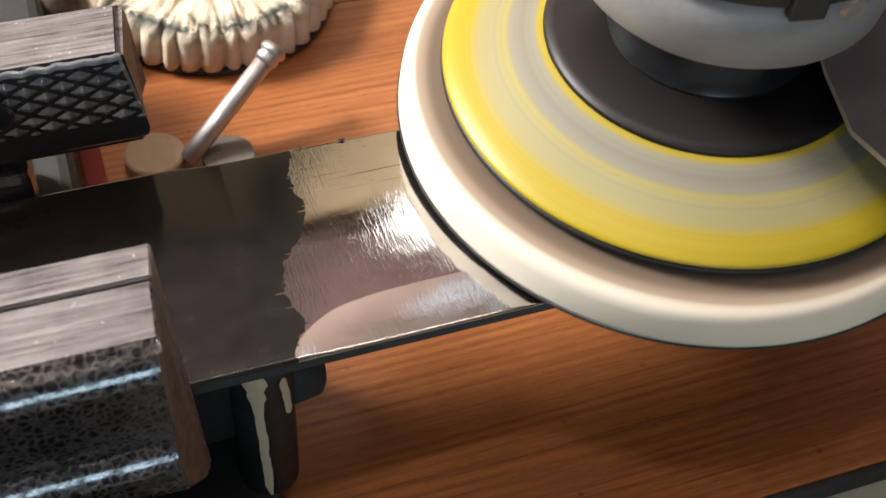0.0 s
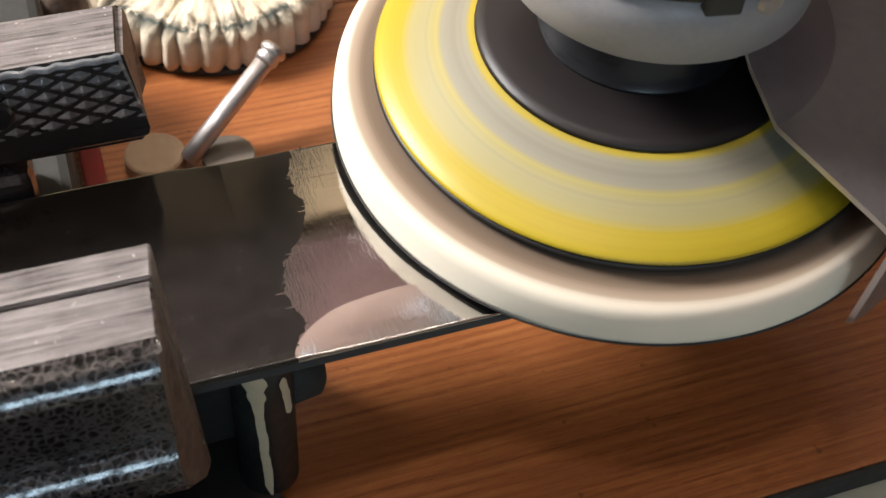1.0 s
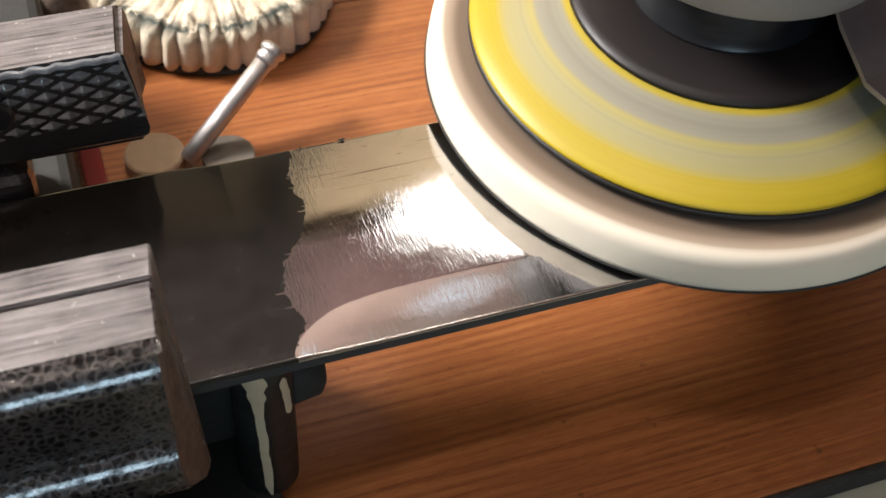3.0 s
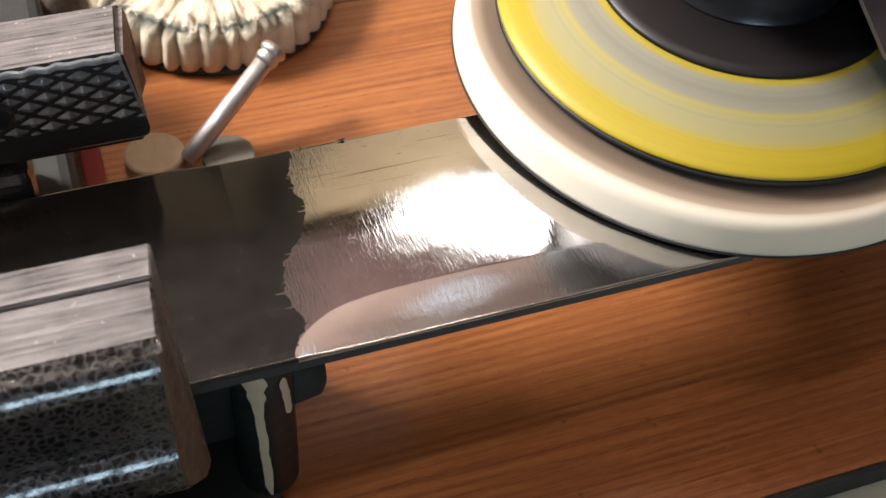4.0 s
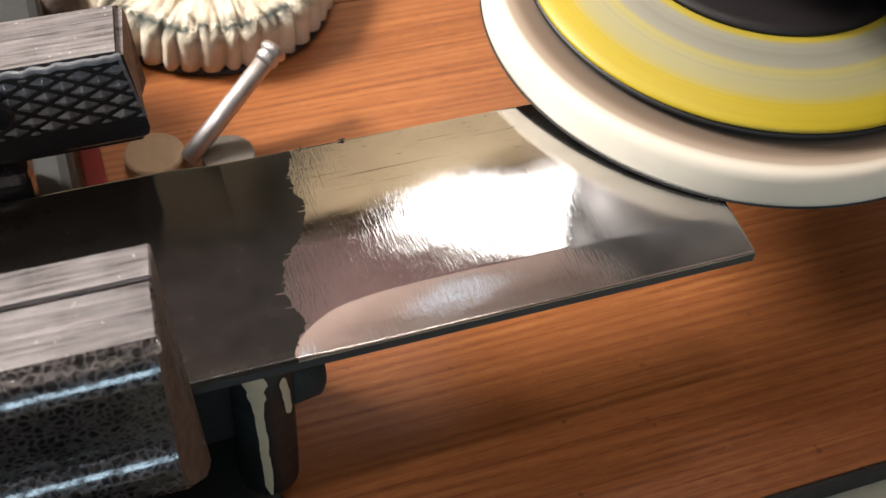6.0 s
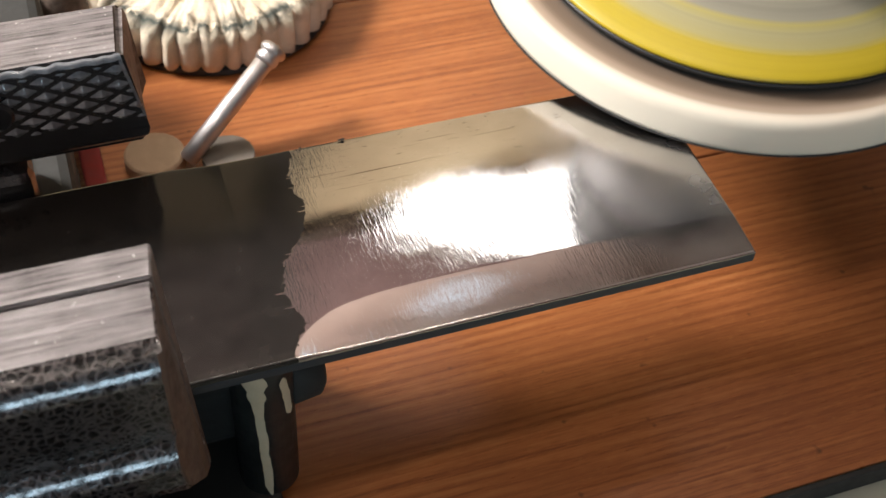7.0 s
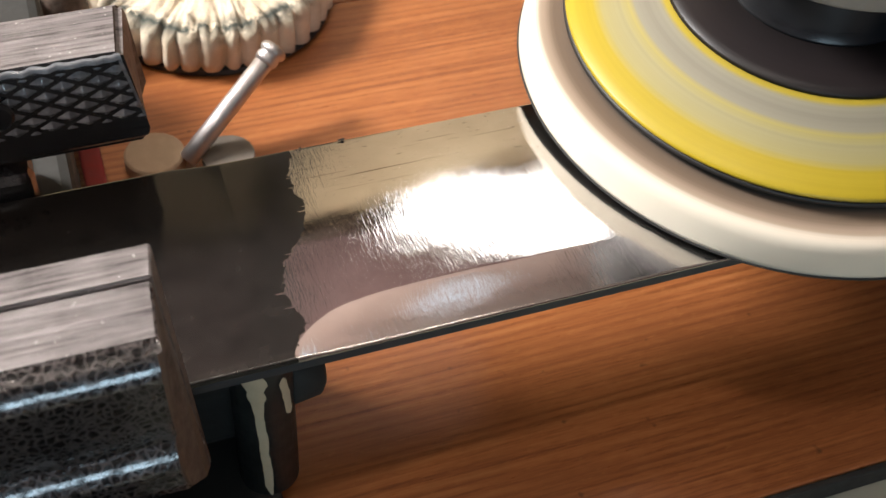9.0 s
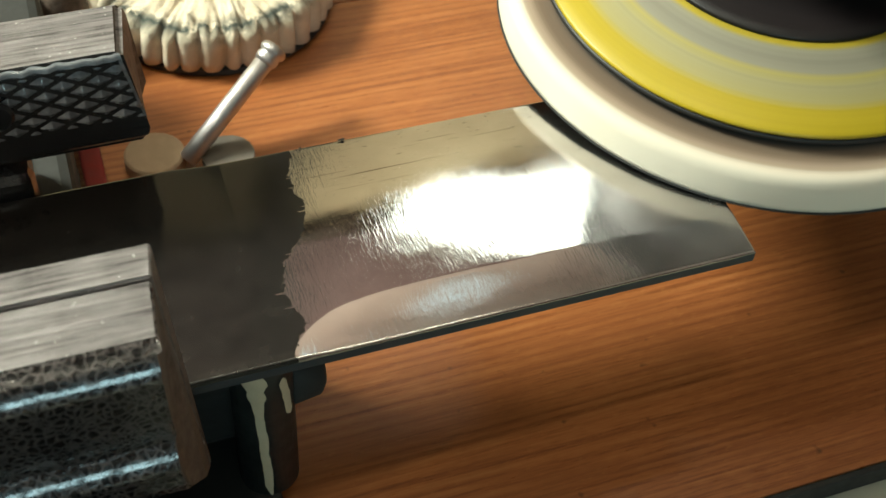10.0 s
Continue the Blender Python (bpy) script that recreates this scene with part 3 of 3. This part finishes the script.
# ---- the angle grinder ----
# time, the disc's centre, and how far its axis leans along x and y
GRINDER_AT = (
    (0.0, 0.1322, 0.1772, 0.0792, -0.034, -0.054), (0.2, 0.1346, 0.1803, 0.0793, -0.034, -0.054), (0.4, 0.1268, 0.1743, 0.0791, -0.034, -0.054),
    (0.5, 0.1204, 0.1715, 0.0790, -0.034, -0.054), (0.6, 0.1226, 0.1743, 0.0791, -0.034, -0.054), (0.7, 0.1279, 0.1802, 0.0792, -0.033, -0.053),
    (0.8, 0.1272, 0.1810, 0.0793, -0.033, -0.053), (1.0, 0.1179, 0.1822, 0.0793, -0.033, -0.053), (1.2, 0.1180, 0.1870, 0.0793, -0.033, -0.053),
    (1.5, 0.1158, 0.1877, 0.0793, -0.033, -0.053), (2.0, 0.1230, 0.1846, 0.0792, -0.033, -0.053), (2.2, 0.1260, 0.1847, 0.0792, -0.032, -0.052),
    (2.5, 0.1344, 0.1852, 0.0792, -0.032, -0.052), (2.7, 0.1375, 0.1861, 0.0792, -0.032, -0.052), (3.8, 0.1550, 0.1966, 0.0779, -0.018, -0.036),
    (4.0, 0.1525, 0.1966, 0.0779, -0.018, -0.036), (4.2, 0.1557, 0.1961, 0.0778, -0.017, -0.035), (4.5, 0.1580, 0.2008, 0.0778, -0.017, -0.035),
    (5.0, 0.1551, 0.2039, 0.0777, -0.015, -0.034), (5.5, 0.1588, 0.2019, 0.0776, -0.014, -0.033), (5.7, 0.1620, 0.2050, 0.0776, -0.014, -0.033),
    (6.8, 0.1667, 0.2148, 0.0774, -0.012, -0.032), (7.0, 0.1695, 0.2229, 0.0782, -0.012, -0.032), (7.1, 0.1706, 0.2283, 0.0792, -0.012, -0.032),
    (7.2, 0.1700, 0.2395, 0.0872, -0.014, -0.035), (7.3, 0.1756, 0.2365, 0.0962, -0.015, -0.038), (7.4, 0.1655, 0.2158, 0.0972, -0.017, -0.041),
    (7.5, 0.1584, 0.1917, 0.0892, -0.018, -0.044), (7.6, 0.1563, 0.1826, 0.0842, -0.018, -0.044), (7.7, 0.1565, 0.1806, 0.0822, -0.018, -0.043),
    (7.8, 0.1567, 0.1817, 0.0802, -0.017, -0.043), (8.0, 0.1588, 0.1833, 0.0782, -0.017, -0.042), (8.3, 0.1619, 0.1860, 0.0780, -0.016, -0.041),
    (8.6, 0.1646, 0.1852, 0.0778, -0.015, -0.039), (9.0, 0.1662, 0.1865, 0.0776, -0.012, -0.036), (9.3, 0.1658, 0.1900, 0.0774, -0.010, -0.034),
    (10.0, 0.1682, 0.2057, 0.0768, -0.002, -0.028))


def held(x, y, z, lean_x, lean_y):
    """The grinder's pose, with its axis leaning from the upright."""
    n = Vector((lean_x, lean_y, 1)).normalized()
    u = Vector((0, 1, 0)).cross(n).normalized()
    return Matrix.Translation((x, y, z)) @ Matrix((u, n.cross(u), n)).transposed().to_4x4()


def grinder():
    g = thing("angle_grinder", held(*GRINDER_AT[0][1:]), "black and silver angle grinder running a cream felt polishing disc", "angle grinder")
    disc = part("backing_disc", lathe([(0, 0.0085), (0.0340, 0.0082), (0.0360, 0.0076), (0.0450, 0.0045), (0.0540, 0.0012), (0.0572, 0.0), (0.0578, -0.0006), (0.0573, -0.0014), (0.034, 0.0055), (0, 0.0060)], 128), YELLOW, g,
                "yellow disc with smeared grey rings", True)
    part("rim", lathe([(0.0566, -0.0013), (0.0577, -0.0013), (0.0580, -0.0022), (0.0566, -0.0032), (0.0566, -0.0013)], 128), RUBBER, disc, "dark edge", True)
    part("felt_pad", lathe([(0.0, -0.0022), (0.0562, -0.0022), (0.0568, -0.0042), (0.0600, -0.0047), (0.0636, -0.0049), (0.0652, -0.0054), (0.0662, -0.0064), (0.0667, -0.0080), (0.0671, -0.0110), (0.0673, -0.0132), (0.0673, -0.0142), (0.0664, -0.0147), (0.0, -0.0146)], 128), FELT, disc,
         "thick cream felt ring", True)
    part("sole", lathe([(0.0664, -0.0142), (0.0676, -0.0142), (0.0677, -0.0146), (0.0672, -0.0149), (0.0660, -0.0151), (0.050, -0.0150), (0.0, -0.0149)], 128), MATT_BLACK, disc, "felt blackened by polishing compound", True)
    part("hub", lathe([(0, 0.0104), (0.020, 0.0104), (0.027, 0.0100), (0.0335, 0.0094), (0.0355, 0.0086), (0.0360, 0.0078), (0, 0.0078)], 96), HUB, disc, "dark brown hub", True)
    part("nut", lathe([(0, 0.0266), (0.0204, 0.0266), (0.0210, 0.0256), (0.0212, 0.0124), (0.0222, 0.0108), (0.0224, 0.0103), (0, 0.0103)], 64), NUT, disc, "blued steel flange", True)
    part("collar", lathe([(0, 0.0270), (0.0272, 0.0270), (0.0308, 0.0273), (0.0325, 0.0290), (0.0332, 0.0360), (0.0336, 0.0450), (0, 0.0450)], 96), ALU, g,
         "silver lacquered collar", True)
    part("gear_housing", lathe([(0, 0.0451), (0.0330, 0.0451), (0.0345, 0.0460), (0.0350, 0.0500), (0.0350, 0.0660), (0.0320, 0.0740), (0.0150, 0.0780), (0, 0.0784)], 96), RUBBER, g, "black gear housing", True)
    part("spindle", lathe([(0, 0.0262), (0.012, 0.0262), (0.012, 0.0271), (0, 0.0271)], 32), NUT, g)
    for a in (-100, -64):
        lug = block(-0.0035, 0.0035, -0.0016, 0.0016, -0.0045, 0.0020, 0.0006)
        bmesh.ops.transform(lug, matrix=pose(0, 0, 0, 0, 0, a + 90) @ pose(0, -0.0345, 0.0484), verts=lug.verts)
        part("lug", lug, RUBBER, g)
    pin = lathe([(0, 0.0012), (0.0022, 0.0012), (0.0028, 0.0), (0, 0)], 20)
    bmesh.ops.transform(pin, matrix=pose(0, 0, 0, 0, 0, 8) @ pose(0, -0.0336, 0.0432, 90), verts=pin.verts)
    part("pin", pin, BRIGHT, g)
    prof = [(0.0275, 0.0260), (0.0306, 0.0222), (0.0410, 0.0143), (0.0680, 0.0134), (0.0716, 0.0130), (0.0738, 0.0118), (0.0747, 0.0098), (0.0738, -0.0150)]
    back = [(r - 0.0014 if r > 0.072 else r, h - 0.0014) for r, h in reversed(prof)]
    bm = lathe(prof + back + [prof[0]], 60, -74, 106)
    bm.verts.ensure_lookup_table()
    m = len(prof)
    # brighter steel on the cut edges stands for the light they catch
    for e in (0, 60):
        cols = [bm.verts[k * 61 + e] for k in range(2 * m)]
        for k in range(m - 1):
            bm.faces.new((cols[k], cols[k + 1], cols[2 * m - 2 - k], cols[2 * m - 1 - k])).material_index = 1
    part("guard", bm, [GUARD, BRIGHT], g, "grey sheet steel guard")
    part("motor_body", rod((0.012, 0.012, 0.044), (0.11, 0.13, 0.052), 0.020, 40, True, 0.025), RUBBER, g, smooth=True)
    part("grip", rod((0.11, 0.13, 0.052), (0.20, 0.23, 0.058), 0.025, 40, True, 0.024), RUBBER, g, smooth=True)
    return g, disc


GRINDER, DISC = grinder()


# ---- behind the bar ----
def buff():
    b = thing("pleated_buff", pose(0.0473, 0.3269, 0), "cream pleated cotton buffing wheel with black soiled rim", "buffing wheel")
    count = 37
    seg = count * 12
    bm = bmesh.new()
    prof = [(0.0365, 0.0022), (0.0384, 0.0028), (0.0387, 0.006), (0.0387, 0.010), (0.0387, 0.0140), (0.0378, 0.0160), (0.0350, 0.0168), (0.0315, 0.0172), (0.0275, 0.0178), (0.0235, 0.0186), (0.0200, 0.0170), (0.0182, 0.0140), (0.0178, 0.0060), (0.0178, 0.0022)]
    rings = []
    for k, (r, h) in enumerate(prof):
        ring = []
        deep = (0.6, 1.0, 1.0, 1.0, 0.95, 0.8, 0.5, 0.3, 0.2, 0.15, 0.1, 0.1, 0.1, 0.0)[k]
        for i in range(seg):
            a = 2 * math.pi * i / seg
            tooth = int(a * count / (2 * math.pi)) * 1.7
            lean = 0.55 * noise.noise(Vector((math.cos(a) * 6, math.sin(a) * 6, 3))) * h / 0.012
            w = abs(math.sin((a + 0.05 * noise.noise(Vector((math.cos(a) * 5, math.sin(a) * 5, 0)))) * count / 2 + lean))
            out = 0.0042 * (w ** 0.45 - 0.75) * deep
            lump = 0.0030 * noise.noise(Vector((math.cos(a) * r * 210, math.sin(a) * r * 210, 1))) if 4 < k < 11 else 0.0
            lump += 0.0016 * noise.noise(Vector((math.cos(a) * r * 600, math.sin(a) * r * 600, 5))) if 4 < k < 11 else 0.0
            lump += 0.0022 * noise.noise(Vector((tooth, 7.3, 0))) * (0, 0, 0.2, 0.5, 1, 1, 0.8, 0.4, 0, 0, 0, 0, 0, 0)[k]
            out += 0.0012 * noise.noise(Vector((tooth, 2.1, h * 90))) * deep
            ring.append(bm.verts.new(((r + out) * math.cos(a), (r + out) * math.sin(a), h + lump)))
        rings.append(ring)
    for a, c in zip(rings, rings[1:]):
        for i in range(seg):
            j = (i + 1) % seg
            bm.faces.new((a[i], a[j], c[j], c[i]))
    part("pleats", bm, COTTON, b, smooth=True)
    part("backing", lathe([(0, 0.0), (0.0380, 0.0), (0.0385, 0.001), (0.0380, 0.0023), (0, 0.0023)], 64), RUBBER, b, "black backing plate")
    part("core", lathe([(0, 0.007), (0.0165, 0.007), (0.0172, 0.006), (0.0172, 0.0022), (0, 0.0022)], 48), RUBBER, b, "dark hub")


def loose_things():
    t = thing("tommy_bar", pose(0, 0, 0), "shiny steel bar with a round knob end", "steel rod")
    part("shaft", rod((0.0240, 0.2524, 0.0034), (0.0532, 0.2676, 0.0240), 0.0028), BRIGHT, t, smooth=True)
    head = lathe([(0, -0.001), (0.0029, -0.001), (0.0034, 0.0), (0.0035, 0.0012), (0.0031, 0.0020), (0.0038, 0.0026), (0.0040, 0.0036), (0.0036, 0.0046), (0.0025, 0.0053), (0, 0.0056)], 32)
    bmesh.ops.transform(head, matrix=Matrix.Translation((0.0515, 0.2667, 0.0228)) @ Vector((0.0292, 0.0152, 0.0206)).to_track_quat("Z", "Y").to_matrix().to_4x4(), verts=head.verts)
    part("knob", head, BRIGHT, t, smooth=True)
    tagged(part("wooden_plug", lathe([(0, 0.0), (0.0082, 0.0), (0.0086, 0.001), (0.0086, 0.005), (0.0080, 0.0056), (0, 0.0056)], 40), PALE), "pale round wooden plug lying on the board", "wooden plug").location = (0.0156, 0.2560, 0)
    tagged(part("dark_disc", lathe([(0, 0.0), (0.0070, 0.0), (0.0076, 0.001), (0.0076, 0.003), (0, 0.0034)], 40), TAUPE), "flat dark grey-brown disc on the board", "rubber disc").location = (0.0360, 0.2525, 0)
    tagged(part("cardboard_box", block(-0.060, -0.0085, 0.3000, 0.3600, 0.0, 0.030, 0.0015), PINK), "pinkish grey cardboard box behind the vise", "box")
    tagged(part("dark_knob", lathe([(0, 0.0), (0.0068, 0.0), (0.0078, 0.004), (0.0078, 0.020), (0.0064, 0.027), (0.003, 0.030), (0, 0.0302)], 32), IRON, smooth=True), "dark brown round knob standing on the board", "knob").location = (-0.0005, 0.3100, 0)
    tagged(part("red_bar", block(-0.0048, 0.0012, 0.2380, 0.2700, 0.0, 0.008, 0.001), RED), "red plastic bar lying behind the vise", "plastic bar")
    tagged(part("steel_bolt", rod((-0.0200, 0.2520, 0.005), (-0.0065, 0.2500, 0.005), 0.005), STEEL), "short grey steel bolt lying on the board", "bolt")


buff()
loose_things()


# ---- what moves ----
def motions():
    walk(GRINDER, [(t, held(*at)) for t, *at in GRINDER_AT])
    walk(DISC, [(k / 10, pose(0, 0, 0, 0, 0, 80 * k)) for k in range(101)])


motions()
